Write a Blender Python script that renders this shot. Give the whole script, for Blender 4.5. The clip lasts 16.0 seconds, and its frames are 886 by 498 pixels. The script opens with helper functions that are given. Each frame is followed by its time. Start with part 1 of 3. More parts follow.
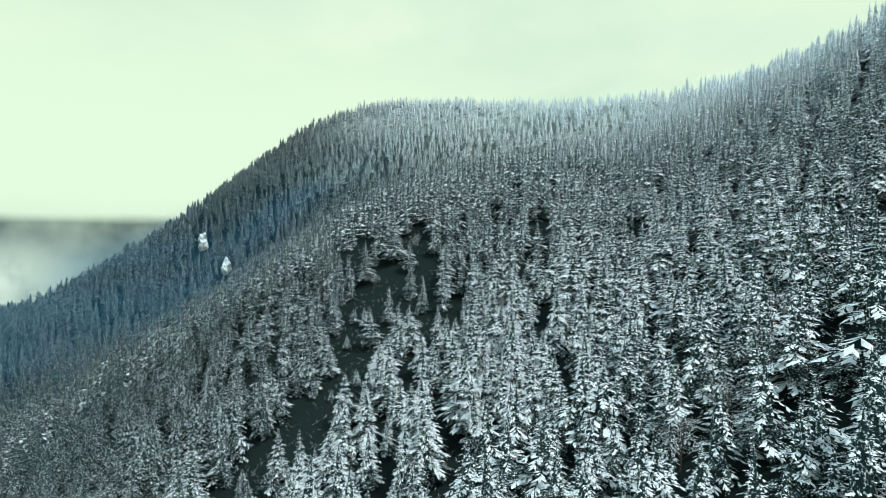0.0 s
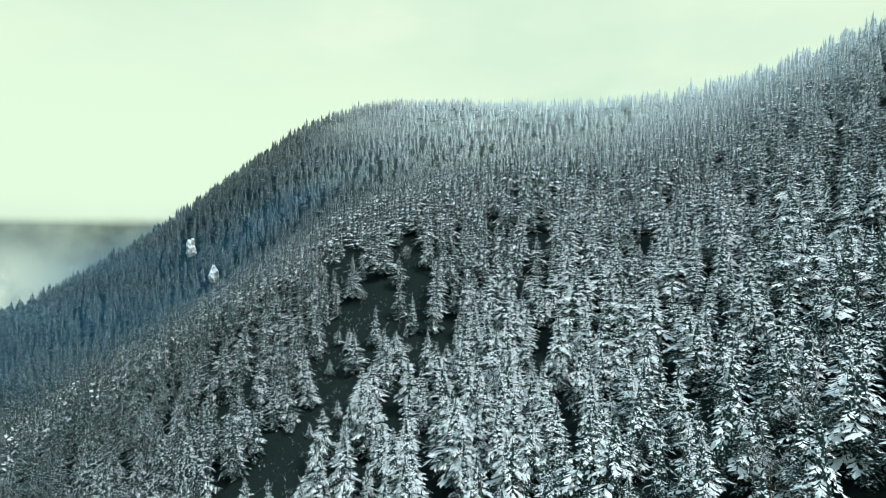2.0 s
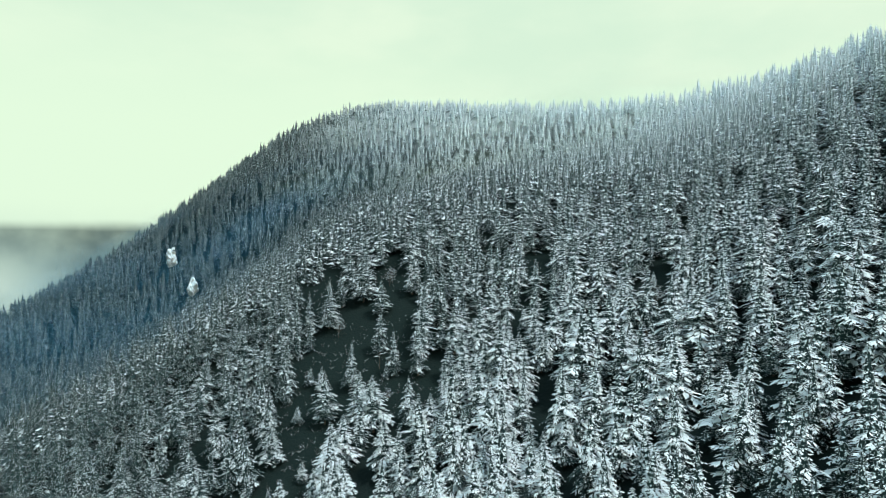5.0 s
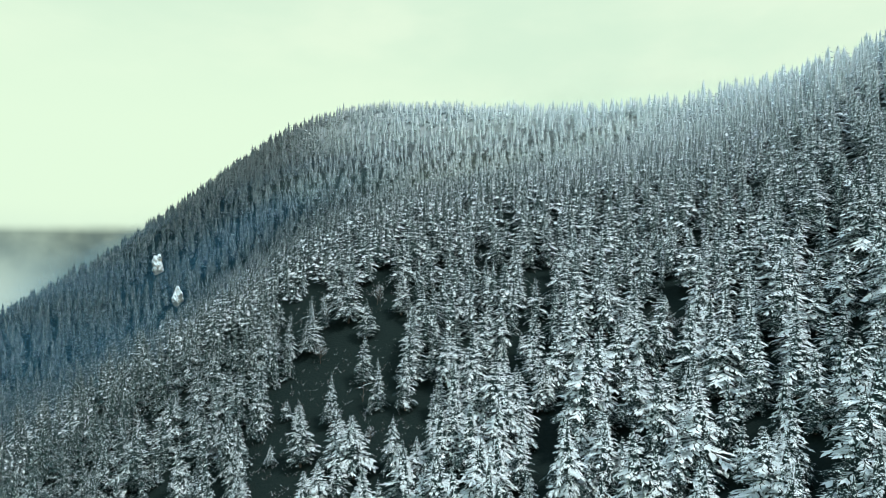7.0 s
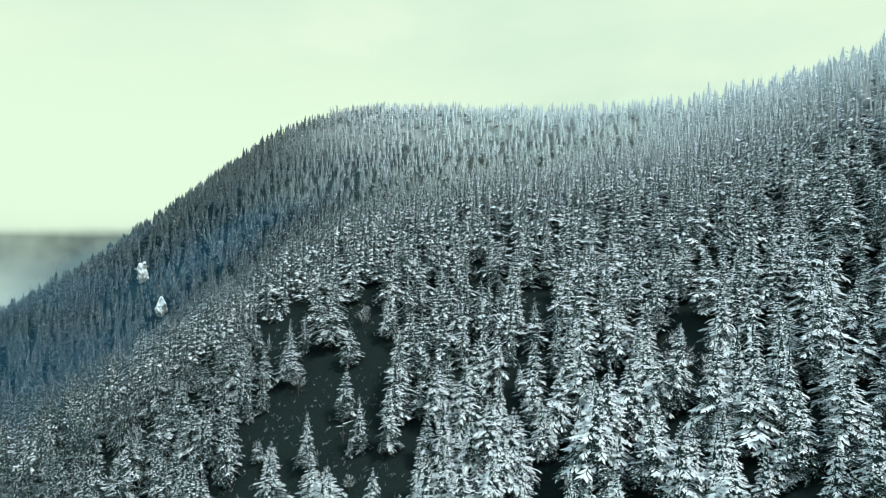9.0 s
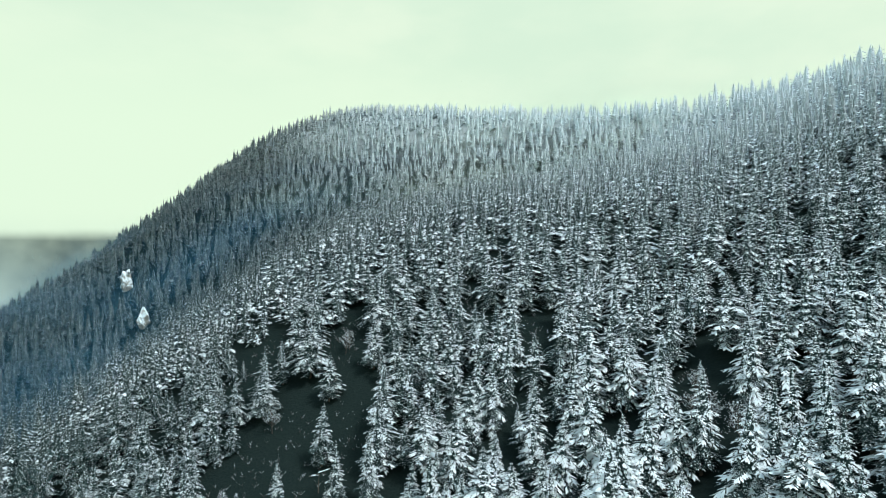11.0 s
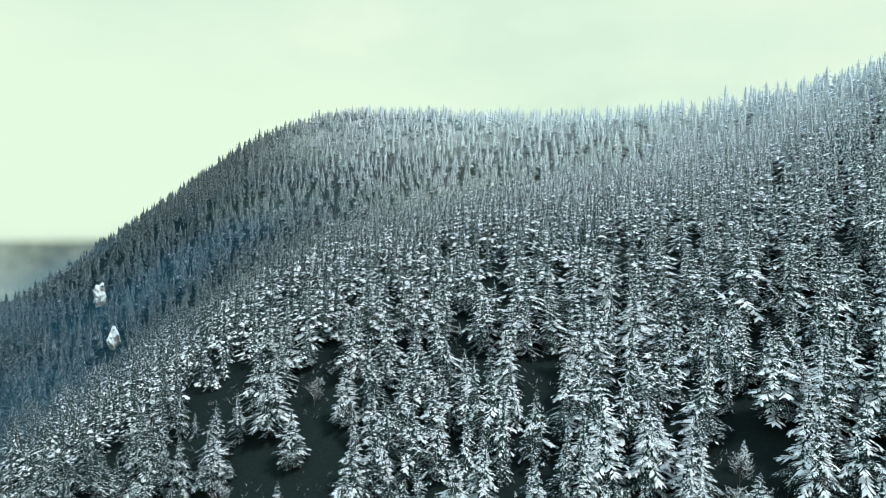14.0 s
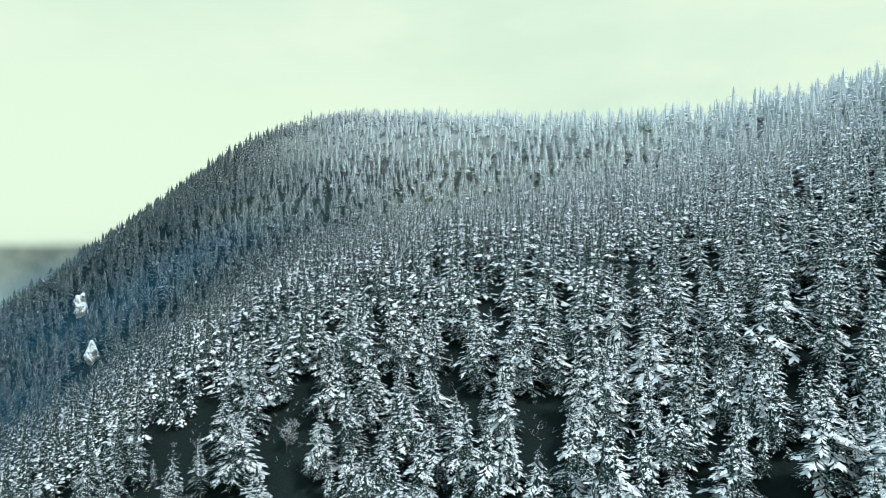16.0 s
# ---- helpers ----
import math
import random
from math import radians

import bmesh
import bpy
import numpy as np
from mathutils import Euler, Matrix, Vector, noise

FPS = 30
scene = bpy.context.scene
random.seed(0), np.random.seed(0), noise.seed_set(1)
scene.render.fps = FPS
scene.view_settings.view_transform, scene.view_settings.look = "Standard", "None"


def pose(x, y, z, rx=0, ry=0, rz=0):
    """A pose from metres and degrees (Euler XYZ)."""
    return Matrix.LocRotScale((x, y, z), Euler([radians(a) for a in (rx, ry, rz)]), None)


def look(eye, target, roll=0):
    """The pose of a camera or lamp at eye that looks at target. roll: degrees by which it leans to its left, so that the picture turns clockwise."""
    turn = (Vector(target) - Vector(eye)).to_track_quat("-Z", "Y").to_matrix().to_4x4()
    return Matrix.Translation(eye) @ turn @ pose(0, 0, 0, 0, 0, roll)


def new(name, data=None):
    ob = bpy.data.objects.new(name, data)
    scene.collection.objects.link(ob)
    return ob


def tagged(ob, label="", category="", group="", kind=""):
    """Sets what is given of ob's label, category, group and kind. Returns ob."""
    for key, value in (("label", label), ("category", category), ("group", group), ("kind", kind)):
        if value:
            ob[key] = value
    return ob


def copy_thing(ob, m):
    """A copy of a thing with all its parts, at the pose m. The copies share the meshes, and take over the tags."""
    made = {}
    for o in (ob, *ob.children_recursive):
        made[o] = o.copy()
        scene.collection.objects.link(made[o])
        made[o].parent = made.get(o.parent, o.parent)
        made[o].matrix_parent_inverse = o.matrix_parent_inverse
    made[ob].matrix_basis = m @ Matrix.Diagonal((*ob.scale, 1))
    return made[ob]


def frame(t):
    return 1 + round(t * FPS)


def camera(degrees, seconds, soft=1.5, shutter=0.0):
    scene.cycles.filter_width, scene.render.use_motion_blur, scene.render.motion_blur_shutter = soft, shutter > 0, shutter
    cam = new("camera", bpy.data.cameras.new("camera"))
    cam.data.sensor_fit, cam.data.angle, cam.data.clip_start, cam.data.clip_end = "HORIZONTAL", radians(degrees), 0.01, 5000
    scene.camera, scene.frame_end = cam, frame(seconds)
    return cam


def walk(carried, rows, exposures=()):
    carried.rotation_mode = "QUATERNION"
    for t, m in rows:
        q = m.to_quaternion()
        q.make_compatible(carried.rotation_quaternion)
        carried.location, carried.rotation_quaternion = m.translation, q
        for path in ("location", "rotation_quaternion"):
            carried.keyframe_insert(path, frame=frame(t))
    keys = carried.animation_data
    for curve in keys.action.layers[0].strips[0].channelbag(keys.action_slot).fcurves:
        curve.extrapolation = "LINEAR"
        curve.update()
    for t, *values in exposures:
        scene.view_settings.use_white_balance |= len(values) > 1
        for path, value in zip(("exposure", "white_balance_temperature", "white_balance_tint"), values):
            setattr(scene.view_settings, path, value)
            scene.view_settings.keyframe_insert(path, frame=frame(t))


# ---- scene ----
EYE = 75.0
cam = camera(73.0, 16.0, soft=0.7)
ROWS = [
    (0.0, 0.0, 0.0, 0.0, 0.0, 0.0, 0.0),
    (1.0, 1.393, 9.374, 3.084, -0.062, -0.017, 0.01),
    (2.0, 2.782, 18.747, 6.171, -0.126, -0.033, 0.021),
    (3.0, 4.165, 28.118, 9.26, -0.19, -0.048, 0.032),
    (4.0, 5.543, 37.487, 12.352, -0.256, -0.062, 0.044),
    (5.0, 6.917, 46.854, 15.446, -0.322, -0.074, 0.057),
    (6.0, 8.285, 56.22, 18.542, -0.39, -0.085, 0.071),
    (7.0, 9.648, 65.585, 21.641, -0.458, -0.094, 0.085),
    (8.0, 11.006, 74.947, 24.742, -0.528, -0.103, 0.101),
    (9.0, 12.36, 84.308, 27.845, -0.599, -0.11, 0.117),
    (10.0, 13.708, 93.668, 30.951, -0.671, -0.115, 0.133),
    (11.0, 15.051, 103.026, 34.06, -0.743, -0.12, 0.151),
    (12.0, 16.389, 112.382, 37.171, -0.817, -0.123, 0.169),
    (13.0, 17.722, 121.736, 40.284, -0.892, -0.125, 0.188),
    (14.0, 19.05, 131.089, 43.4, -0.968, -0.126, 0.208),
    (15.0, 20.373, 140.44, 46.518, -1.045, -0.125, 0.228),
    (16.0, 21.691, 149.79, 49.638, -1.123, -0.123, 0.25),
]
walk(cam, [(t, pose(x, y, EYE + z, 90 + pitch, roll, yaw)) for t, x, y, z, yaw, pitch, roll in ROWS],
     [(0.0, 0.0, 6500, 10.0), (9.0, 0.0, 6500, 10.6), (12.5, 0.0, 6450, 13.6), (16.0, 0.0, 6450, 13.6)])


# ---- small node helpers ----
def tree_of(idb):
    idb.use_nodes = True
    nt = idb.node_tree
    nt.nodes.clear()
    return nt


def nd(nt, kind, **inputs):
    n = nt.nodes.new(kind)
    for key, value in inputs.items():
        n.inputs[key.replace("_", " ")].default_value = value
    return n


def math_node(nt, op, a, b=None, clamp=False):
    n = nt.nodes.new("ShaderNodeMath")
    n.operation, n.use_clamp = op, clamp
    for i, v in enumerate((a, b)):
        if v is None:
            continue
        if isinstance(v, (int, float)):
            n.inputs[i].default_value = v
        else:
            nt.links.new(v, n.inputs[i])
    return n.outputs[0]


def mix_rgb(nt, fac, a, b):
    n = nt.nodes.new("ShaderNodeMix")
    n.data_type = "RGBA"
    for sock, v in ((n.inputs["Factor"], fac), (n.inputs[6], a), (n.inputs[7], b)):
        if isinstance(v, (int, float)):
            sock.default_value = v
        elif isinstance(v, tuple):
            sock.default_value = (*v, 1.0)
        else:
            nt.links.new(v, sock)
    return n.outputs[2]


def noise_at(nt, vec, scale, detail=2.0, rough=0.5):
    n = nd(nt, "ShaderNodeTexNoise", Scale=scale, Detail=detail, Roughness=rough)
    nt.links.new(vec, n.inputs["Vector"])
    return n.outputs["Fac"]


def ramp01(nt, v, lo, hi):
    n = nt.nodes.new("ShaderNodeMapRange")
    n.interpolation_type = "SMOOTHSTEP"
    nt.links.new(v, n.inputs["Value"])
    n.inputs["From Min"].default_value, n.inputs["From Max"].default_value = lo, hi
    return n.outputs["Result"]


# ---- world and sun ----
SUN_EL, SUN_AZ = 56.0, 52.0
world = bpy.data.worlds.new("overcast_sky")
scene.world = world
nt = tree_of(world)
tc = nt.nodes.new("ShaderNodeTexCoord")
stretch = nd(nt, "ShaderNodeMapping", Scale=(1.0, 1.0, 2.6))
nt.links.new(tc.outputs["Generated"], stretch.inputs["Vector"])
cloud = noise_at(nt, stretch.outputs["Vector"], 3.2, 5.0, 0.55)
cloudy = ramp01(nt, cloud, 0.35, 0.72)
low = mix_rgb(nt, cloudy, (0.71, 0.92, 0.715), (0.815, 0.985, 0.765))
sepw = nt.nodes.new("ShaderNodeSeparateXYZ")
nt.links.new(tc.outputs["Generated"], sepw.inputs[0])
deck = mix_rgb(nt, ramp01(nt, sepw.outputs["Z"], 0.36, 0.75), low, (0.66, 0.88, 1.02))
sky = nt.nodes.new("ShaderNodeTexSky")
sky.sky_type, sky.sun_disc = "NISHITA", False
sky.sun_elevation, sky.sun_rotation = radians(SUN_EL), radians(SUN_AZ)
bg_cloud = nd(nt, "ShaderNodeBackground", Strength=1.0)
bg_sky = nd(nt, "ShaderNodeBackground", Strength=0.05)
nt.links.new(deck, bg_cloud.inputs["Color"])
nt.links.new(sky.outputs["Color"], bg_sky.inputs["Color"])
veil = nd(nt, "ShaderNodeMixShader", Fac=0.96)
nt.links.new(bg_sky.outputs[0], veil.inputs[1])
nt.links.new(bg_cloud.outputs[0], veil.inputs[2])
out = nt.nodes.new("ShaderNodeOutputWorld")
nt.links.new(veil.outputs[0], out.inputs["Surface"])

lamp = bpy.data.lights.new("sun", "SUN")
lamp.energy, lamp.angle, lamp.color = 3.5, radians(10), (1.0, 1.0, 0.93)
sun = new("sun", lamp)
az, el = radians(SUN_AZ), radians(SUN_EL)
toward = Vector((math.sin(az) * math.cos(el), -math.cos(az) * math.cos(el), math.sin(el)))
sun.matrix_world = look(toward * 500, (0, 0, 0))


# ---- the lie of the land ----
KNOLLS = [(-220, 420, 130, -43.6), (-300, 600, 130, 10.3), (-120, 560, 120, -15.8), (0, 380, 110, 59.7), (60, 260, 110, -40.8),
          (120, 460, 120, -40.1), (-90, 250, 110, 12.6), (190, 300, 110, 9.7), (60, 620, 120, -36.8), (-350, 740, 110, 3.6), (-178, 490, 45, -11.0), (-238, 598, 42, -18.0),
          (-430, 720, 75, -16.0)]
CANOPY = 14.5


def soft_min(p, q, k):
    return -k * np.logaddexp(-p / k, -q / k)


def step(a, b, v):
    s = np.clip((v - a) / (b - a), 0, 1)
    return s * s * (3 - 2 * s)


def hillside(x, y):
    """The steep side that faces the valley, carried on upwards."""
    u, v = np.clip(x, -450, 380) / 200, (np.clip(y, 40, 800) - 350) / 200
    h = 106.9 + 79.64 * u + 71.48 * v + 9.82 * u * u - 23.73 * u * v + 12.03 * v * v + 2.24 * u**3 - 13.08 * u * u * v + 14.84 * u * v * v + 1.76 * v**3
    for gx, gy, s, a in KNOLLS:
        h = h + a * np.exp(-((x - gx) ** 2 + (y - gy) ** 2) / (2 * s * s))
    return h


def rim(x, y):
    """The tops that cut the hillside off: a flat shoulder and the back slope."""
    plateau = 259.3 - 0.157 * x + 0.0045 * (y - 600)
    beyond = 278.9 - 0.3 * (y - 800) + 0.135 * x
    return plateau, beyond


def slope(x, y):
    """The wooded hillside: the height of its treetops."""
    plateau, beyond = rim(x, y)
    return soft_min(soft_min(hillside(x, y), plateau, 8.0), beyond, 8.0)


def country(x, y):
    """The land round it: a valley and the mountainside across it."""
    s = -0.6 * x + 0.8 * y
    across = 330 * step(1560, 2350, s + 60 * np.sin(x / 170.0) + 40 * np.sin(y / 90.0 + 1.0))
    return -45 + across * step(200, -500, x) + 190 * step(-150, 500, x) * step(2600, 900, y)


def ground_z(x, y):
    x, y = np.asarray(x, float), np.asarray(y, float)
    away = np.maximum(np.maximum(-520 - x, x - 430), np.maximum(-160 - y, y - 1000))
    w = step(0, 420, away)
    return (slope(x, y) - CANOPY + 2.8 * step(440, 600, y)) * (1 - w) + country(x, y) * w


# ---- materials ----
def surface(name, rough=0.8):
    mat = bpy.data.materials.new(name)
    nt = tree_of(mat)
    bsdf = nd(nt, "ShaderNodeBsdfPrincipled", Roughness=rough)
    bsdf.inputs["Specular IOR Level"].default_value = 0.25
    out = nt.nodes.new("ShaderNodeOutputMaterial")
    nt.links.new(bsdf.outputs[0], out.inputs["Surface"])
    geo = nt.nodes.new("ShaderNodeNewGeometry")
    return mat, nt, bsdf, geo


SNOW = (0.76, 0.88, 0.95)


def needles(name, dark, light, grain, flecks, bias, whim):
    """Fir boughs dusted with snow, which lies on what faces up and thickens with height. It also thins leftwards to
    paint the dim flank.
    """
    mat, nt, bsdf, geo = surface(name, 0.75)
    pos = geo.outputs["Position"]
    sep = nt.nodes.new("ShaderNodeSeparateXYZ")
    nt.links.new(geo.outputs["Normal"], sep.inputs[0])
    sp = nt.nodes.new("ShaderNodeSeparateXYZ")
    nt.links.new(pos, sp.inputs[0])
    fine = noise_at(nt, pos, grain, 3.0, 0.65)
    flat = nd(nt, "ShaderNodeMapping", Scale=(1.0, 1.0, 0.0))
    nt.links.new(pos, flat.inputs["Vector"])
    stand = noise_at(nt, flat.outputs["Vector"], 0.14, 2.0)
    rnd = geo.outputs["Random Per Island"]
    green = mix_rgb(nt, math_node(nt, "MULTIPLY", math_node(nt, "ADD", rnd, stand), 0.5), dark, light)
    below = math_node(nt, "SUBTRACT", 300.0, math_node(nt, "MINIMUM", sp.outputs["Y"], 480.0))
    side_light = math_node(nt, "ADD", sp.outputs["X"], math_node(nt, "MULTIPLY", below, 1.6))
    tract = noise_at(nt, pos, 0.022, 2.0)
    # The last two terms put the hillside's bright and dim sides into the snow.
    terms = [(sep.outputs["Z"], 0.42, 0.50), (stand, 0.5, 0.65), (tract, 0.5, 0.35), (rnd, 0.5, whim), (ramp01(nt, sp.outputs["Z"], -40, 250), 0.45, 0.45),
             (ramp01(nt, side_light, -620, 250), 0.66, 1.0), (ramp01(nt, sp.outputs["X"], -160, 150), 0.52, 0.70)]
    cover = math_node(nt, "ADD", math_node(nt, "MULTIPLY", math_node(nt, "SUBTRACT", fine, 0.5), flecks), 0.6)
    for v, mid, k in terms:
        cover = math_node(nt, "ADD", cover, math_node(nt, "MULTIPLY", math_node(nt, "SUBTRACT", v, mid), k))
    snow = math_node(nt, "MULTIPLY", ramp01(nt, cover, 0.50 + bias, 0.76 + bias), 0.88)
    nt.links.new(mix_rgb(nt, snow, green, SNOW), bsdf.inputs["Base Color"])
    return mat


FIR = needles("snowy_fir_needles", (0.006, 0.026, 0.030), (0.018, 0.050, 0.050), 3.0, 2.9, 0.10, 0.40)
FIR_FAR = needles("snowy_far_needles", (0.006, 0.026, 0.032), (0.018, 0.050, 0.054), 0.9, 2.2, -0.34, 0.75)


def inner_needles():
    mat, nt, bsdf, geo = surface("dense_inner_needles", 0.8)
    pos = geo.outputs["Position"]
    sp = nt.nodes.new("ShaderNodeSeparateXYZ")
    nt.links.new(pos, sp.inputs[0])
    n = noise_at(nt, pos, 1.2, 3.0)
    # Flecks thicken towards the crest: rime, whitened further to paint haze.
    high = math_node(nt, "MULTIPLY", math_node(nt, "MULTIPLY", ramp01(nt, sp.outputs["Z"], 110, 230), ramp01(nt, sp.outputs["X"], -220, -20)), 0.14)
    side_light = math_node(nt, "MULTIPLY", ramp01(nt, sp.outputs["X"], -60, 160), 0.03)
    fleck = math_node(nt, "ADD", noise_at(nt, pos, 2.6, 2.0, 0.6), math_node(nt, "ADD", high, side_light))
    green = mix_rgb(nt, n, (0.008, 0.024, 0.027), (0.020, 0.045, 0.046))
    nt.links.new(mix_rgb(nt, ramp01(nt, fleck, 0.55, 0.67), green, SNOW), bsdf.inputs["Base Color"])
    return mat


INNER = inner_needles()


def bark():
    mat, nt, bsdf, geo = surface("grey_bark", 0.9)
    n = noise_at(nt, geo.outputs["Position"], 5.0, 4.0)
    nt.links.new(mix_rgb(nt, n, (0.05, 0.04, 0.032), (0.14, 0.12, 0.10)), bsdf.inputs["Base Color"])
    return mat


def forest_floor():
    mat, nt, bsdf, geo = surface("forest_floor", 0.95)
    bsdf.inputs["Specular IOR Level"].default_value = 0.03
    pos = geo.outputs["Position"]
    sp = nt.nodes.new("ShaderNodeSeparateXYZ")
    nt.links.new(pos, sp.inputs[0])
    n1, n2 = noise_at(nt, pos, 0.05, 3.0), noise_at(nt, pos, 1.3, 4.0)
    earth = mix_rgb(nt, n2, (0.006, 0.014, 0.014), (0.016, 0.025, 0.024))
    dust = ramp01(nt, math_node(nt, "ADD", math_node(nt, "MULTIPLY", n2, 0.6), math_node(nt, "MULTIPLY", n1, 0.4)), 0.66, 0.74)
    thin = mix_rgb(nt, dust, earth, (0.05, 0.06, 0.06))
    lying = ramp01(nt, math_node(nt, "ADD", sp.outputs["Z"], math_node(nt, "MULTIPLY", n2, 90.0)), 215, 290)
    nt.links.new(mix_rgb(nt, math_node(nt, "MULTIPLY", lying, 0.5), thin, SNOW), bsdf.inputs["Base Color"])
    bump = nd(nt, "ShaderNodeBump", Strength=0.5, Distance=0.4)
    nt.links.new(n2, bump.inputs["Height"])
    nt.links.new(bump.outputs[0], bsdf.inputs["Normal"])
    return mat


BARK, FLOOR = bark(), forest_floor()


# ---- mesh helpers ----
def mesh_of(name, verts, tris, material, smooth=False, inner=None, uv=None):
    """A mesh of triangles; inner: a second material and which triangles wear it; uv: a place in the sheet for each vertex."""
    me = bpy.data.meshes.new(name)
    verts, tris = np.asarray(verts, np.float32), np.asarray(tris, np.int32)
    me.vertices.add(len(verts))
    me.vertices.foreach_set("co", verts.ravel())
    me.loops.add(tris.size)
    me.loops.foreach_set("vertex_index", tris.ravel())
    me.polygons.add(len(tris))
    me.polygons.foreach_set("loop_start", np.arange(0, tris.size, 3, dtype=np.int32))
    me.polygons.foreach_set("use_smooth", np.full(len(tris), smooth, bool))
    me.update(calc_edges=True)
    me.materials.append(material)
    if inner is not None:
        me.materials.append(inner[0])
        me.polygons.foreach_set("material_index", np.asarray(inner[1], np.int32))
    if uv is not None:
        me.uv_layers.new(name="sheet").data.foreach_set("uv", np.asarray(uv, np.float32)[tris.ravel()].ravel())
    return me


def part(name, verts, tris, material, parent, label="", smooth=False, inner=None):
    ob = new(name, mesh_of(name, verts, tris, material, smooth, inner))
    ob.parent = parent
    return tagged(ob, label)


# ---- ground ----
def spread(core_lo, core_hi, cell, lo, hi, grow=1.22):
    mid = list(np.arange(core_lo, core_hi + cell, cell))
    d, left, right = cell, [], []
    x = mid[0]
    while x > lo:
        d *= grow
        x -= d
        left.append(max(x, lo))
    d, x = cell, mid[-1]
    while x < hi:
        d *= grow
        x += d
        right.append(min(x, hi))
    return np.array(left[::-1] + mid + right)


gx, gy = spread(-560, 460, 10, -4600, 4600), spread(-200, 1100, 10, -4600, 4800)
X, Y = np.meshgrid(gx, gy)
rough = np.random.default_rng(5).normal(0, 0.35, X.shape)
Z = ground_z(X, Y) + rough
nx, ny = len(gx), len(gy)
ii = np.arange(nx * ny).reshape(ny, nx)
a, b, c, d = ii[:-1, :-1].ravel(), ii[:-1, 1:].ravel(), ii[1:, 1:].ravel(), ii[1:, :-1].ravel()
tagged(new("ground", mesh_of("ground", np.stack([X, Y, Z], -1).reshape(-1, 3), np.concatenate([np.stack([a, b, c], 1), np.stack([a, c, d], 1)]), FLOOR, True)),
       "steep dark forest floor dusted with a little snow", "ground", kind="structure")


# ---- firs ----
def boughs(rng, whorls, per, sprays, radius, base, power, broad, core=7, dense=0.38, low_shade=0.3):
    """The crown of one fir, 1 m high: whorls of drooping branches, each a frond of ridged side sprays, round a dense
    core.
    Every triangle is marked 0 (a spray that carries snow) or 1 (bare needles, commoner low down to paint the shade
    there)."""
    vs, ts, bare, n = [], [], [], 0
    lean, lop = rng.uniform(0, 6.283), rng.uniform(0.0, 0.22)

    def reach_at(h):
        return radius * ((1 - h) / (1 - base)) ** power * (0.66 + 0.34 * min(1, max(0, h - base) / 0.15)) + 0.010

    for w in range(whorls):
        level = min(max((w + rng.uniform(-0.3, 0.3)) / (whorls - 1), 0.0), 1.0)
        h = base + (0.97 - base) * (1 - (1 - level) ** 1.4)
        reach = reach_at(h) * rng.uniform(0.82, 1.14)
        share = min(1.0, reach / radius)
        count = max(3, round(per * (0.5 + 0.5 * share)))
        turn = rng.uniform(0, 6.28)
        for k in range(count):
            if rng.random() < 0.07:
                continue
            ang = turn + 6.283 * (k + rng.uniform(-0.3, 0.3)) / count
            L = reach * rng.uniform(0.72, 1.18) * (1 + lop * math.cos(ang - lean))
            rise, droop = rng.uniform(0.0, 0.22) + 0.10 * h - 0.15 * (1 - h), rng.uniform(0.26, 0.50)
            ca, sa = math.cos(ang), math.sin(ang)

            def rib(f):
                return L * f, h + L * (rise * f - droop * f * f)

            # Low boughs go bare more often: shade between crowns put into their colour.
            shy = int(rng.random() < 0.04 + low_shade * min(1.0, max(0.0, (0.56 - h) / 0.34)))
            pairs = max(1, round(sprays * (0.45 + 0.55 * share)))
            for j in range(2 * pairs + 1):
                if j == 0:
                    f, fan, ll = 0.68, rng.uniform(-0.12, 0.12), 0.34 * L
                else:
                    f = 0.22 + 0.62 * ((j + 1) // 2 - 0.5 + rng.uniform(-0.3, 0.3)) / pairs
                    fan = (1 if j % 2 else -1) * rng.uniform(0.55, 1.05)
                    ll = L * (0.40 - 0.20 * f) * rng.uniform(0.75, 1.25)
                r0, z0 = rib(f)
                c, d = math.cos(ang + fan), math.sin(ang + fan)
                fall = max(0.15, (2 * droop * f - rise)) * (0.75 + 0.25 * math.cos(fan)) + rng.uniform(-0.05, 0.25)
                wd = ll * broad * rng.uniform(0.75, 1.25)
                bx, by = ca * r0, sa * r0
                mx, my, mz = bx + c * ll * 0.52, by + d * ll * 0.52, z0 - ll * fall * 0.42
                sag = wd * rng.uniform(0.25, 0.65)
                vs += [(bx, by, z0), (mx - d * wd, my + c * wd, mz - sag), (mx + d * wd, my - c * wd, mz - sag), (bx + c * ll, by + d * ll, z0 - ll * fall)]
                ts += [(n, n + 3, n + 1), (n, n + 2, n + 3)]
                bare += [int(shy or rng.random() < 0.05)] * 2
                n += 4
    # the leader shoot and the dense inner foliage, a ragged spindle
    vs += [(0.007, 0, 0.92), (-0.005, 0.006, 0.92), (-0.005, -0.006, 0.92), (0, 0, 1.0)]
    ts += [(n, n + 1, n + 3), (n + 1, n + 2, n + 3), (n + 2, n, n + 3)]
    n += 4
    rows = (base - 0.015, base + 0.10, 0.45, 0.70, 0.86)
    for h in rows:
        r = reach_at(h) * (0.5 * dense if h < base else dense)
        a = np.arange(core) * 6.283 / core + rng.uniform(0, 1)
        rr = r * rng.uniform(0.7, 1.15, core)
        vs += list(zip(np.cos(a) * rr, np.sin(a) * rr, h - 0.5 * r + rng.uniform(-0.02, 0.02, core)))
    vs.append((0, 0, 0.95))
    for i in range(len(rows)):
        for k in range(core):
            p, q = n + i * core + k, n + i * core + (k + 1) % core
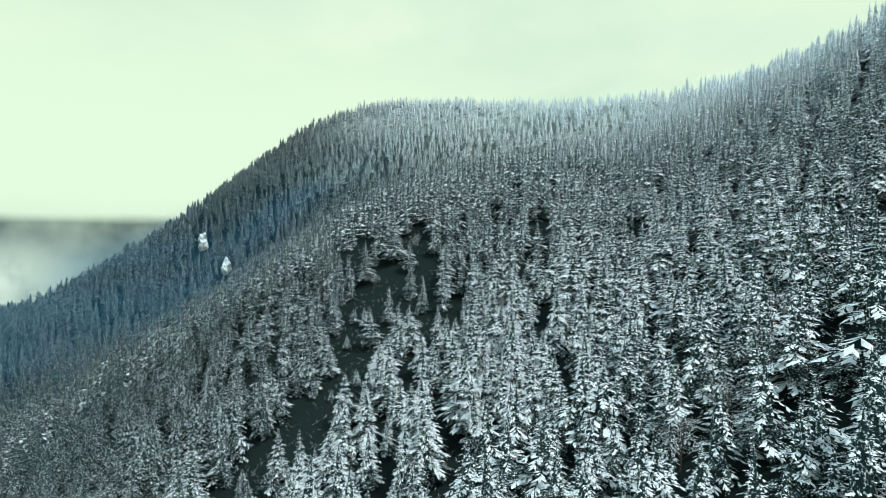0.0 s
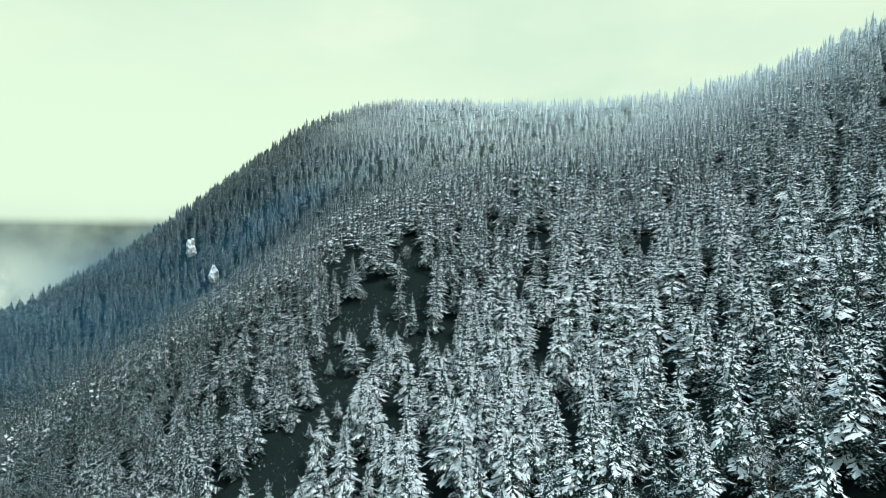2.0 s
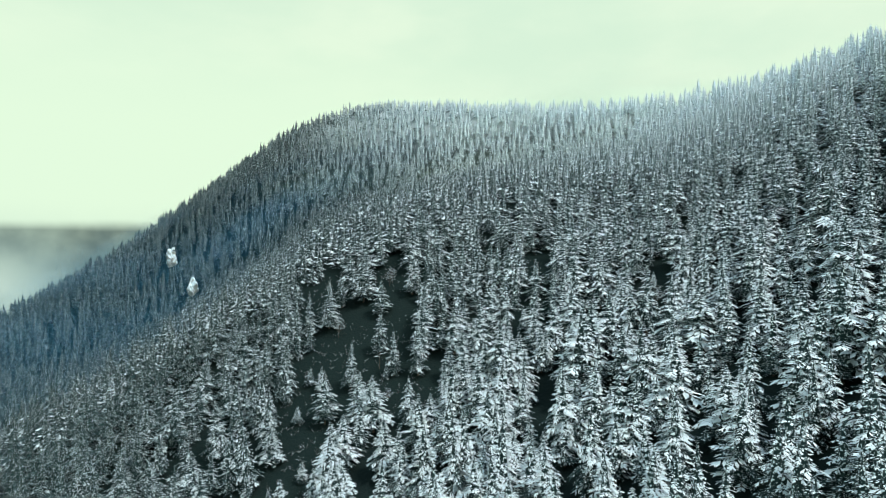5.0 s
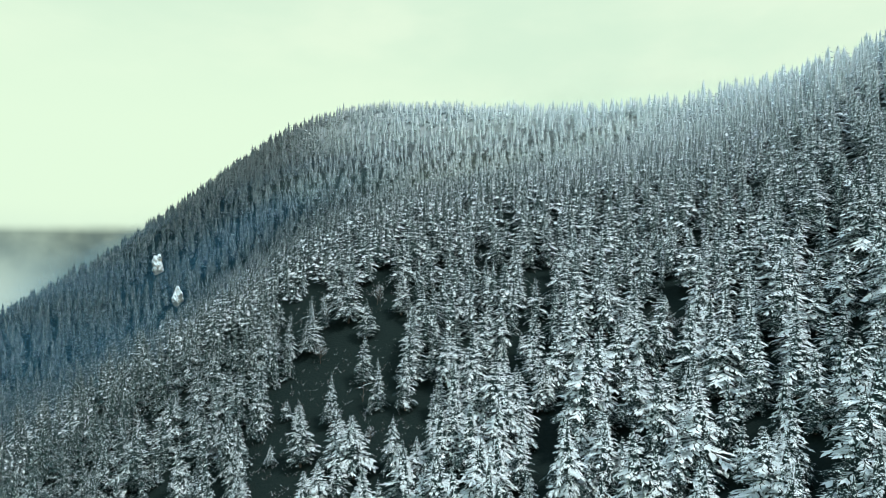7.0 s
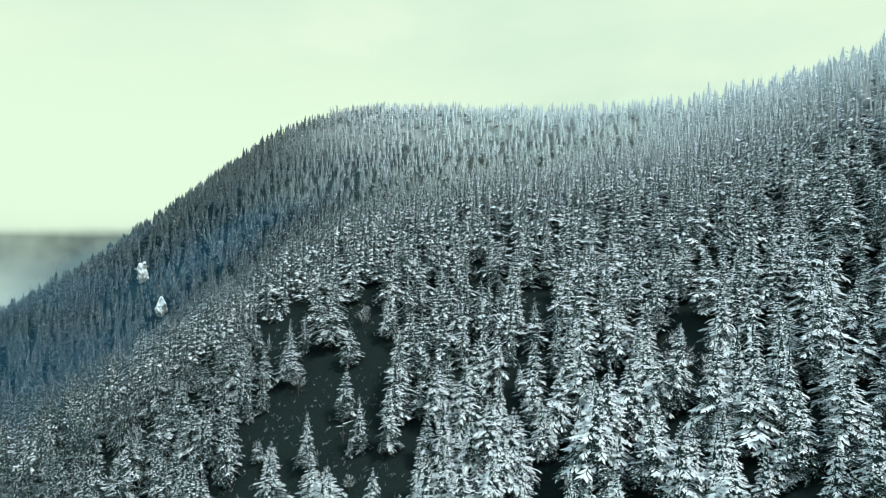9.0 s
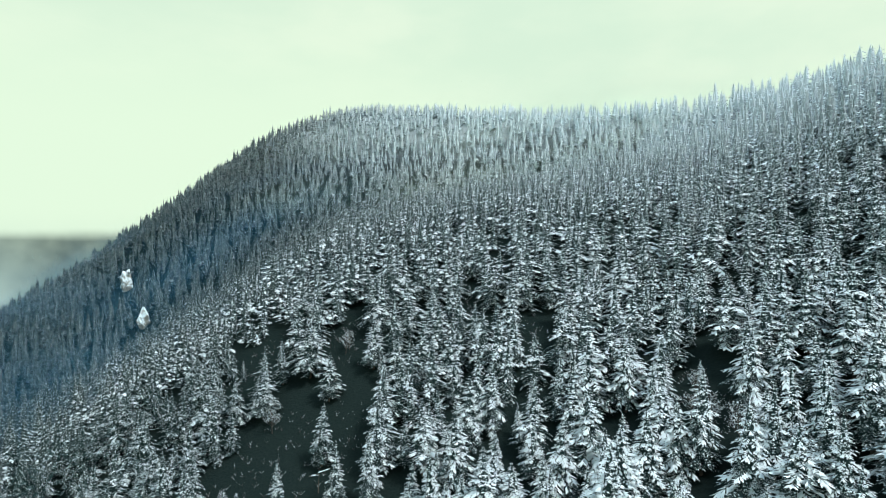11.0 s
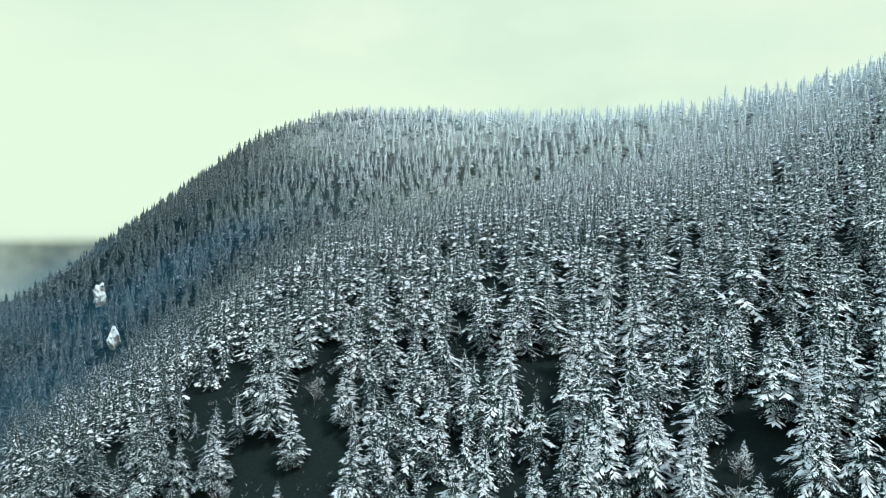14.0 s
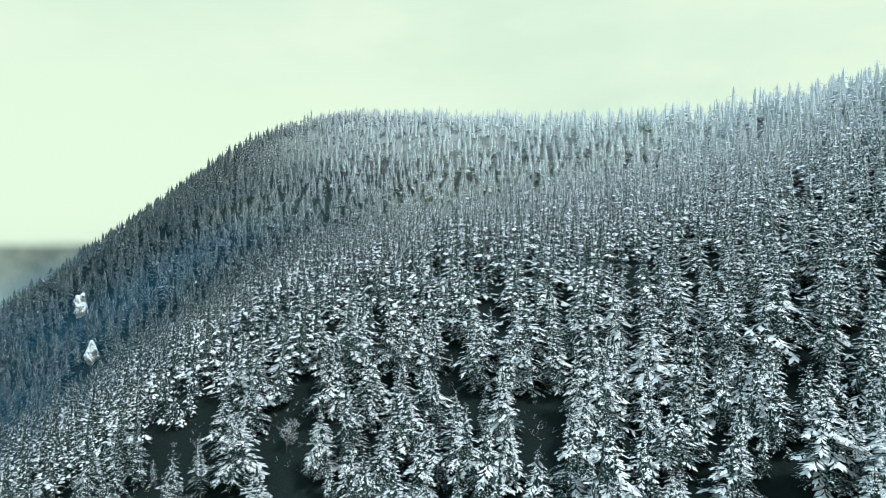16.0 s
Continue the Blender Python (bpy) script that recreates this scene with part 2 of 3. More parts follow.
            if i < len(rows) - 1:
                ts += [(p, q, q + core), (p, q + core, p + core)]
            else:
                ts.append((p, q, n + len(rows) * core))
    return np.array(vs), np.array(ts), np.array(bare + [1] * (len(ts) - len(bare)))


def skirts(rng, tiers, points, radius, base, power):
    """A far fir, 1 m high: tiers of ragged drooping skirts."""
    vs, ts, n = [], [], 0
    for w in range(tiers):
        h = base + (0.97 - base) * w / (tiers - 0.4)
        reach = radius * ((1 - h) / (1 - base)) ** power + 0.012
        top = min(1.0, h + (0.97 - base) / tiers * 1.25)
        vs.append(np.array([(0, 0, top)]))
        a0 = rng.uniform(0, 6.28)
        for k in range(2 * points):
            r = reach * (rng.uniform(0.8, 1.25) if k % 2 == 0 else rng.uniform(0.28, 0.55))
            z = h - (0.25 * r if k % 2 == 0 else -0.2 * r) + rng.uniform(-0.01, 0.01)
            a = a0 + math.pi * k / points
            vs.append(np.array([(math.cos(a) * r, math.sin(a) * r, z)]))
        for k in range(2 * points):
            ts.append((n, n + 1 + k, n + 1 + (k + 1) % (2 * points)))
        n += 2 * points + 1
    return np.concatenate(vs), np.array(ts), np.zeros(len(ts), int)


def trunk_mesh(rng, sides=7, rings=5):
    vs, ts = [], []
    for i in range(rings):
        h = (0.0, 0.03, 0.3, 0.65, 0.97)[i]
        r = (0.021, 0.015, 0.011, 0.006, 0.001)[i]
        for k in range(sides):
            a = 6.283 * k / sides
            vs.append((math.cos(a) * r, math.sin(a) * r, h - (0.02 if i == 0 else 0)))
    for i in range(rings - 1):
        for k in range(sides):
            p, q = i * sides + k, i * sides + (k + 1) % sides
            ts += [(p, q, q + sides), (p, q + sides, p + sides)]
    return np.array(vs), np.array(ts)


def scatter(rng, x0, x1, y0, y1, cell, turn=0.55):
    """Points strewn over a rectangle, about one to a square cell of a turned grid."""
    mx, my, half = (x0 + x1) / 2, (y0 + y1) / 2, math.hypot(x1 - x0, y1 - y0) / 2
    us, ws = np.meshgrid(np.arange(-half, half, cell), np.arange(-half, half, cell))
    us = us.ravel() + rng.uniform(-0.5, 0.5, us.size) * cell
    ws = ws.ravel() + rng.uniform(-0.5, 0.5, ws.size) * cell
    xs, ys = mx + us * math.cos(turn) - ws * math.sin(turn), my + us * math.sin(turn) + ws * math.cos(turn)
    ok = (xs > x0) & (xs < x1) & (ys > y0) & (ys < y1)
    return xs[ok], ys[ok]


# Glades where the dark forest floor shows: x, y, half-width, half-depth.
GLADES = [(-27, 243, 19, 36), (-44, 178, 15, 28), (-8, 262, 9, 17), (-2, 228, 7, 14), (-33, 205, 9, 16), (-85, 262, 6, 20), (-69, 228, 6, 20), (-57, 172, 7, 18), (-14, 300, 8, 17), (-42, 305, 11, 20),
          (46, 280, 3.6, 16), (74, 232, 6, 15), (54, 226, 7, 13), (-33, 360, 8, 16), (-77, 508, 6, 13), (80, 334, 4, 10),
          (42, 324, 4, 14), (27, 300, 4, 14), (-182, 590, 6, 12), (3, 138, 6, 18)]
ROCKS = [(-192, 529, 9), (-243, 607, 7)]
# Trees that stand out against the glades.
MARKED = [(0, 239), (-22, 242), (-17, 224), (-28, 229), (-2, 217), (-44, 280), (-24, 291), (-33, 292), (-14, 256), (-36, 280), (-46, 252),
          (-64, 302), (47, 229), (52, 220), (62, 226), (79, 224), (37, 240), (59, 194), (42, 210), (53, 198), (29, 251), (-31, 188), (-21, 199),
          (-26, 149), (-46, 167), (-39, 163), (-19, 153), (-44, 226), (-58, 258), (-61, 230), (-7, 200), (32, 111), (27, 108), (47, 130),
          (-4, 287), (-16, 278), (69, 304), (46, 315), (71, 285),
          (38, 283), (54, 284), (37, 272), (53, 273), (40, 294), (52, 295)]

rng = np.random.default_rng(11)
nx_, ny_ = scatter(rng, -640, 520, -170, 1010, 7.1)
fx_, fy_ = scatter(rng, -640, 520, -170, 1010, 7.0)
inner, outer = np.hypot(nx_ - 12, ny_ - 60) < 300, np.hypot(fx_ - 12, fy_ - 60) >= 300
tx, ty = np.r_[nx_[inner], fx_[outer]], np.r_[ny_[inner], fy_[outer]]
thick = np.array([noise.noise((px / 22.0, py / 22.0, 7.3)) for px, py in zip(tx, ty)])
let = (thick > -0.5) | (rng.random(len(tx)) < 0.5) | (tx > 75)
let &= (rng.random(len(tx)) > 0.30 * step(-90, -190, tx)) | (ty > 690)
tx, ty = tx[let], ty[let]
keep = np.ones(len(tx), bool)
short = np.zeros(len(tx), bool)
for gx_, gy_, ra, rb in GLADES:
    bare_spot = ((tx - gx_) / ra) ** 2 + ((ty - gy_) / rb) ** 2 < 0.92
    sapling = bare_spot & (rng.random(len(tx)) < 0.15)
    short |= sapling
    keep &= ~bare_spot | sapling
for gx_, gy_, ra in ROCKS:
    keep &= ((tx - gx_) / ra) ** 2 + ((ty - gy_ + 8) / (ra * 1.5)) ** 2 > 1
for gx_, gy_ in MARKED:
    keep &= (tx - gx_) ** 2 + (ty - gy_) ** 2 > 5.5**2
mark = np.array(MARKED, float)
tx, ty, short = np.r_[mark[:, 0], tx[keep]], np.r_[mark[:, 1], ty[keep]], np.r_[np.zeros(len(mark), bool), short[keep]]
tz = ground_z(tx, ty)
n_mark = len(mark)
size = 15.4 + 0.2 * step(240, 420, ty) - 2.6 * step(440, 600, ty) + 5.0 * step(-90, -200, tx)
tall = np.clip(rng.normal(size, 3.2 - 0.9 * step(300, 480, ty)), 8, 25)
tall[short] = rng.uniform(4.5, 9.0, short.sum())
for gx_, gy_, ra in ROCKS:
    tall[(np.abs(tx - gx_ - 0.36 * (gy_ - ty)) < ra + 2) & (ty < gy_) & (ty > gy_ - 50)] *= 0.55
tall[:n_mark] = rng.uniform(13.5, 18.5, n_mark)
girth = rng.uniform(0.8, 1.35, len(tx))
spin = rng.uniform(0, 6.283, len(tx))
tilt = rng.normal(0, 0.02, (len(tx), 2))

deep = np.maximum(ty, 0)
wedge = (tx > -0.80 * deep - 16) & (tx < 0.80 * deep + 16)
behind = hillside(tx, ty) - np.minimum(*rim(tx, ty)) > 34
near_view = wedge & ~behind & (ty > 62) & (ty < 830 - 1.3 * np.maximum(tx, 0))
single = near_view & (ty > 140) & (ty < 248) & (tx > -42) & (tx < 112)
single[:n_mark] = True
middle = near_view & ~single & (np.hypot(tx - 12, ty - 60) < 265)
seen = near_view & ~single & ~middle & (np.hypot(tx - 12, ty - 60) < 400)
crest = near_view & ~single & ~middle & ~seen
edge = ~near_view & ~single
edge &= rng.random(len(tx)) < 0.25


def planted(idx, templates, name, material, label):
    vs, ts, dark, n = [], [], [], 0
    pick = rng.integers(0, len(templates), len(idx))
    for k, (tv, tt, tc_) in enumerate(templates):
        sel = idx[pick == k]
        if not len(sel):
            continue
        ca, sa = np.cos(spin[sel])[:, None], np.sin(spin[sel])[:, None]
        H, G = tall[sel][:, None], (tall * girth)[sel][:, None]
        x, y, z = tv[None, :, 0] * G, tv[None, :, 1] * G, tv[None, :, 2] * H
        px = ca * x - sa * y + tx[sel][:, None] + tilt[sel, 0][:, None] * z
        py = sa * x + ca * y + ty[sel][:, None] + tilt[sel, 1][:, None] * z
        vs.append(np.stack([px, py, z + tz[sel][:, None]], -1).reshape(-1, 3))
        ts.append((tt[None] + (np.arange(len(sel)) * len(tv))[:, None, None] + n).reshape(-1, 3))
        dark.append(np.tile(tc_, len(sel)))
        n += len(sel) * len(tv)
    return tagged(new(name, mesh_of(name, np.concatenate(vs), np.concatenate(ts), material, False, (INNER, np.concatenate(dark)))), label, "forest", kind="stuff")


trng = np.random.default_rng(3)
FIRS = []
for k in range(8):
    root = tagged(new("fir_tree"), "tall dark green fir tree with snow-dusted drooping boughs", "tree", "firs on the hillside")
    part("trunk", *trunk_mesh(trng), BARK, root, "grey-brown tapered trunk")
    bv, bt, bc = boughs(trng, 20, 10, 6, trng.uniform(0.27, 0.37), trng.uniform(0.05, 0.14), trng.uniform(0.88, 1.08), 0.18, 7, 0.40, 0.8)
    part("crown", bv, bt, FIR, root, "", False, (INNER, bc))
    FIRS.append(root)
idx = np.where(single)[0]
for j, i in enumerate(idx):
    g = tall[i] * girth[i]
    m = Matrix.Translation((tx[i], ty[i], tz[i])) @ Euler((-tilt[i, 1], tilt[i, 0], spin[i])).to_matrix().to_4x4() @ Matrix.Diagonal((g, g, tall[i], 1))
    if j < 8:
        FIRS[j].matrix_basis = m
    else:
        c = copy_thing(FIRS[j % 8], m)
        c.matrix_basis = m

MID = [boughs(trng, 15, 8, 4, trng.uniform(0.27, 0.37), trng.uniform(0.05, 0.14), trng.uniform(0.88, 1.08), 0.22, 6, 0.38, 0.75) for _ in range(8)]
FAR = [boughs(trng, 11, 6, 2, trng.uniform(0.32, 0.42), trng.uniform(0.05, 0.12), trng.uniform(0.85, 1.05), 0.32, 5, 0.32, 0.45) for _ in range(8)]
CREST = [boughs(trng, 8, 5, 1, trng.uniform(0.37, 0.47), trng.uniform(0.04, 0.10), trng.uniform(0.85, 1.0), 0.50, 4, 0.30, 0.25) for _ in range(8)]
LOW = [skirts(trng, 4, 5, trng.uniform(0.15, 0.2), 0.15, 0.9) for _ in range(3)]
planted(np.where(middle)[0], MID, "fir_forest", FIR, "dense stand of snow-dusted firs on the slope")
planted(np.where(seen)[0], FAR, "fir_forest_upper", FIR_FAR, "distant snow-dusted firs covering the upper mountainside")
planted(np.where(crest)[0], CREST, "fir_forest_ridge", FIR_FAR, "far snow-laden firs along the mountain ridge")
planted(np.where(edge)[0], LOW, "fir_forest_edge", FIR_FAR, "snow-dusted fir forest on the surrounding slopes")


# ---- the mountainside across the valley ----
frng = np.random.default_rng(21)
vx, vy = scatter(frng, -2100, -420, 980, 2150, 22.0)
side = -0.6 * vx + 0.8 * vy
ok = (side > 1480) & (side < 2250) & (vx < -330 - 0.1 * (vy - 1000))
field = ((vx + 1080) / 130) ** 2 + ((vy - 1500) / 120) ** 2 > 1
ok &= field & (ground_z(vx, vy) < 90)
tx, ty = vx[ok], vy[ok]
tz = ground_z(tx, ty)
tall, girth = frng.uniform(14, 24, len(tx)), frng.uniform(1.0, 1.4, len(tx))
spin, tilt = frng.uniform(0, 6.28, len(tx)), frng.normal(0, 0.02, (len(tx), 2))
planted(np.arange(len(tx)), LOW, "fir_forest_across_valley", FIR_FAR, "hazy snowy forest on the mountainside across the valley")


# ---- low cloud, mist and painted haze ----
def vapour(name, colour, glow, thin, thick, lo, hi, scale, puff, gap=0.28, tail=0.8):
    """A see-through sheet of cloud or haze, thicker with height from lo to hi; with glow it emits its own colour."""
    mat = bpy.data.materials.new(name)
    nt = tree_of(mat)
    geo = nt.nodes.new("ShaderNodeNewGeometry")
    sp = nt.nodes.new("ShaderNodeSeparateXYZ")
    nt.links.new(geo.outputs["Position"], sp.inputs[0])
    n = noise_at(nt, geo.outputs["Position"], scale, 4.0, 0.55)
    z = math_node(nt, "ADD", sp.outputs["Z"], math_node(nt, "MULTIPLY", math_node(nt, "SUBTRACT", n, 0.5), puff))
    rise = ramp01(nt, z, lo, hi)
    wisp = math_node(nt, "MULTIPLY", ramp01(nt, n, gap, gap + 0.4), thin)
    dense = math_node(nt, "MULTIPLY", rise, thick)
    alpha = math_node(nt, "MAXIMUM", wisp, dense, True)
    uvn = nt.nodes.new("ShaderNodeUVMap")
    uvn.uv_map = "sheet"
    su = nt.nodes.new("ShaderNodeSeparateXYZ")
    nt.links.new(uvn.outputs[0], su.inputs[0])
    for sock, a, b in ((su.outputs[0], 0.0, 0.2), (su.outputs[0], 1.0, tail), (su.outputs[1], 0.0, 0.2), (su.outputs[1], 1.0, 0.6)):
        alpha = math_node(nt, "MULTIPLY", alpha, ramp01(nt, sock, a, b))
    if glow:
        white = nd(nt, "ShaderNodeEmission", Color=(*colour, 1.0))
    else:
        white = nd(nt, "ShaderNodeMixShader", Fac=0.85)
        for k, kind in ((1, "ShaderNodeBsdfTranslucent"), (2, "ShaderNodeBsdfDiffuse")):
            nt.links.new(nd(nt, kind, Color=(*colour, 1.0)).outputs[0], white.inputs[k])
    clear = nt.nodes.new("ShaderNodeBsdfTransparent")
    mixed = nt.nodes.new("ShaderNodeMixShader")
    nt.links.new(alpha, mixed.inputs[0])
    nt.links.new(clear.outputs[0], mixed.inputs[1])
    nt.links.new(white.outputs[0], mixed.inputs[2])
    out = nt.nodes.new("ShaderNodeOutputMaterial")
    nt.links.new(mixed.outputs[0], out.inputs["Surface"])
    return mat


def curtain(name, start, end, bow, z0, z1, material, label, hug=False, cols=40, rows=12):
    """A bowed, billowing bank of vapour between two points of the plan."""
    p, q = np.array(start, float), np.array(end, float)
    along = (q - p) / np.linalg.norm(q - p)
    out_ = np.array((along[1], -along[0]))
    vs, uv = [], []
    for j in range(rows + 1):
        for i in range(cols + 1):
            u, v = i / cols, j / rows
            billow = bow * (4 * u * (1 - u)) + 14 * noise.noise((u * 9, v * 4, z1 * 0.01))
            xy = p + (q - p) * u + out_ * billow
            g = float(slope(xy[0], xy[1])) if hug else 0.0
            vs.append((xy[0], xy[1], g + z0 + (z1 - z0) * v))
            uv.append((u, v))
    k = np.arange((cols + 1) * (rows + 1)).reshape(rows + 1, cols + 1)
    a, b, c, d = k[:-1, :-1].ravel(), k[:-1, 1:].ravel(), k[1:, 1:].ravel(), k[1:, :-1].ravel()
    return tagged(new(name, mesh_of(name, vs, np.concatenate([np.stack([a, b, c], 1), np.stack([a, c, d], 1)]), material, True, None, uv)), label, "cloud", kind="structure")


# Far cloud, haze and fog emit their colour instead of catching sky light.
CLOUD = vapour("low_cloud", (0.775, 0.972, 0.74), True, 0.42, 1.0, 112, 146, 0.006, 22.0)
HAZE = vapour("valley_haze_glow", (0.37, 0.55, 0.53), True, 0.66, 0.0, 900, 1000, 0.004, 10.0, 0.2)
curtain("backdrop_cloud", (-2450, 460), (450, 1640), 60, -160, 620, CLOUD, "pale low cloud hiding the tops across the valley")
curtain("backdrop_haze", (-2300, 400), (100, 1420), 50, -220, 185, HAZE, "grey glowing sheet painting valley haze under the cloud")
FOG = vapour("valley_fog_glow", (0.74, 0.92, 0.77), True, 0.95, 0.0, 900, 1000, 0.012, 10.0, 0.12)
curtain("backdrop_fog", (-1330, 890), (-605, 1030), 20, -150, 112, FOG, "white glowing sheet painting a fog bank in the valley")
# Tinted see-through sheets put blue distance haze over the left flank.
HAZE_TINT = vapour("blue_haze_tint", (0.07, 0.32, 0.60), False, 0.12, 0.0, 900, 1000, 0.008, 10.0, -0.4, 0.35)
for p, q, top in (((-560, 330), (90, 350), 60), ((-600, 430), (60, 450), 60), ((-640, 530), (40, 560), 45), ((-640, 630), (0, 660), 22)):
    curtain("haze_sheet", p, q, -10, -30, top, HAZE_TINT, "see-through blue sheet painting distance haze before the flank", True)

# Pale sheets added to lighten the crest with painted haze.
VEIL = vapour("crest_mist", (0.82, 0.95, 0.78), False, 0.09, 0.0, 900, 1000, 0.02, 10.0, 0.1, 0.7)
for p, q, top in (((-190, 640), (260, 500), 30), ((-170, 720), (300, 560), 34)):
    curtain("haze_sheet", p, q, 10, -45, top, VEIL, "thin pale sheet standing for mist along the crest", True)


# ---- rocks ----
def rock_material():
    mat, nt, bsdf, geo = surface("snowy_granite", 0.85)
    pos = geo.outputs["Position"]
    sep = nt.nodes.new("ShaderNodeSeparateXYZ")
    nt.links.new(geo.outputs["Normal"], sep.inputs[0])
    n1, n2 = noise_at(nt, pos, 0.5, 5.0, 0.6), noise_at(nt, pos, 0.16, 3.0)
    stone = mix_rgb(nt, n1, (0.20, 0.19, 0.16), (0.46, 0.44, 0.38))
    cover = math_node(nt, "ADD", math_node(nt, "MULTIPLY", sep.outputs["Z"], 0.35), math_node(nt, "ADD", math_node(nt, "MULTIPLY", n2, 0.6), math_node(nt, "MULTIPLY", n1, 0.3)))
    nt.links.new(mix_rgb(nt, ramp01(nt, cover, 0.42, 0.56), stone, SNOW), bsdf.inputs["Base Color"])
    bump = nd(nt, "ShaderNodeBump", Strength=0.6, Distance=0.5)
    nt.links.new(n1, bump.inputs["Height"])
    nt.links.new(bump.outputs[0], bsdf.inputs["Normal"])
    return mat


GRANITE = rock_material()


def outcrop(x, y, wide, deep, high, seed, label):
    r = random.Random(seed)
    planes = [Vector((r.uniform(-1, 1), r.uniform(-1, 1), r.uniform(-0.6, 0.6))).normalized() for _ in range(6)]
    bm = bmesh.new()
    bmesh.ops.create_icosphere(bm, subdivisions=4, radius=1.0)
    for v in bm.verts:
        d = v.co.normalized()
        cut = min(0.62 / max(abs(d.dot(k)), 0.3) for k in planes)
        n = noise.fractal(v.co * 2.1 + Vector((seed, 0, 0)), 1.0, 2.0, 5)
        v.co = d * (min(cut, 1.1) * (1 + 0.26 * n))
        v.co = Vector((v.co.x * wide, v.co.y * deep, v.co.z * high))
    me = bpy.data.meshes.new("rock_outcrop")
    bm.to_mesh(me)
    bm.free()
    me.materials.append(GRANITE)
    ob = tagged(new("rock_outcrop", me), label, "rock", "outcrops on the flank")
    ob.location = (x, y, float(ground_z(x, y)) + high * 0.5)
    return ob


outcrop(-192, 530, 6.0, 5.5, 8.5, 5.0, "pale snow-plastered granite outcrop among the firs")
outcrop(-243, 607, 6.0, 6.0, 10.0, 8.0, "mottled snowy cliff half hidden by firs")


# ---- undergrowth of the glades ----
def twig(vs, ts, p, d, length, w):
    """A thin three-sided twig from p along d."""
    d = d.normalized()
    side = d.orthogonal().normalized() * w
    up = d.cross(side)
    n = len(vs)
    vs += [p + side, p - side * 0.5 + up * 0.87, p - side * 0.5 - up * 0.87, p + d * length]
    ts += [(n, n + 1, n + 3), (n + 1, n + 2, n + 3), (n + 2, n, n + 3)]
    return p + d * length


def wood(name, bias):
    mat, nt, bsdf, geo = surface(name, 0.85)
    pos = geo.outputs["Position"]
    n = noise_at(nt, pos, 2.2, 2.0)
    sep = nt.nodes.new("ShaderNodeSeparateXYZ")
    nt.links.new(geo.outputs["Normal"], sep.inputs[0])
    cover = math_node(nt, "ADD", n, math_node(nt, "MULTIPLY", sep.outputs["Z"], 0.22))
    nt.links.new(mix_rgb(nt, ramp01(nt, cover, bias, bias + 0.06), (0.05, 0.05, 0.05), SNOW), bsdf.inputs["Base Color"])
    return mat


TWIG, RIME = wood("dark_twigs", 0.62), wood("rimed_twigs", 0.55)
ur = random.Random(4)
vs, ts = [], []
for gx_, gy_, ra, rb in GLADES:
    for _ in range(int(ra * rb * 0.30)):
        a, r = ur.uniform(0, 6.283), math.sqrt(ur.random()) * 0.95
        x, y = gx_ + ra * r * math.cos(a), gy_ + rb * r * math.sin(a)
        base = Vector((x, y, float(ground_z(x, y)) - 0.1))
        for _ in range(ur.randint(4, 8)):
            d = Vector((ur.uniform(-1, 1), ur.uniform(-1, 1), ur.uniform(0.3, 1.6)))
            tip = twig(vs, ts, base, d, ur.uniform(0.6, 2.2), 0.035)
            twig(vs, ts, base.lerp(tip, 0.6), d + Vector((ur.uniform(-1, 1), ur.uniform(-1, 1), 0.1)), ur.uniform(0.4, 1.0), 0.03)
tagged(new("glade_undergrowth", mesh_of("glade_undergrowth", [tuple(v) for v in vs], ts, TWIG)), "dark leafless brush with specks of snow", "undergrowth", kind="stuff")


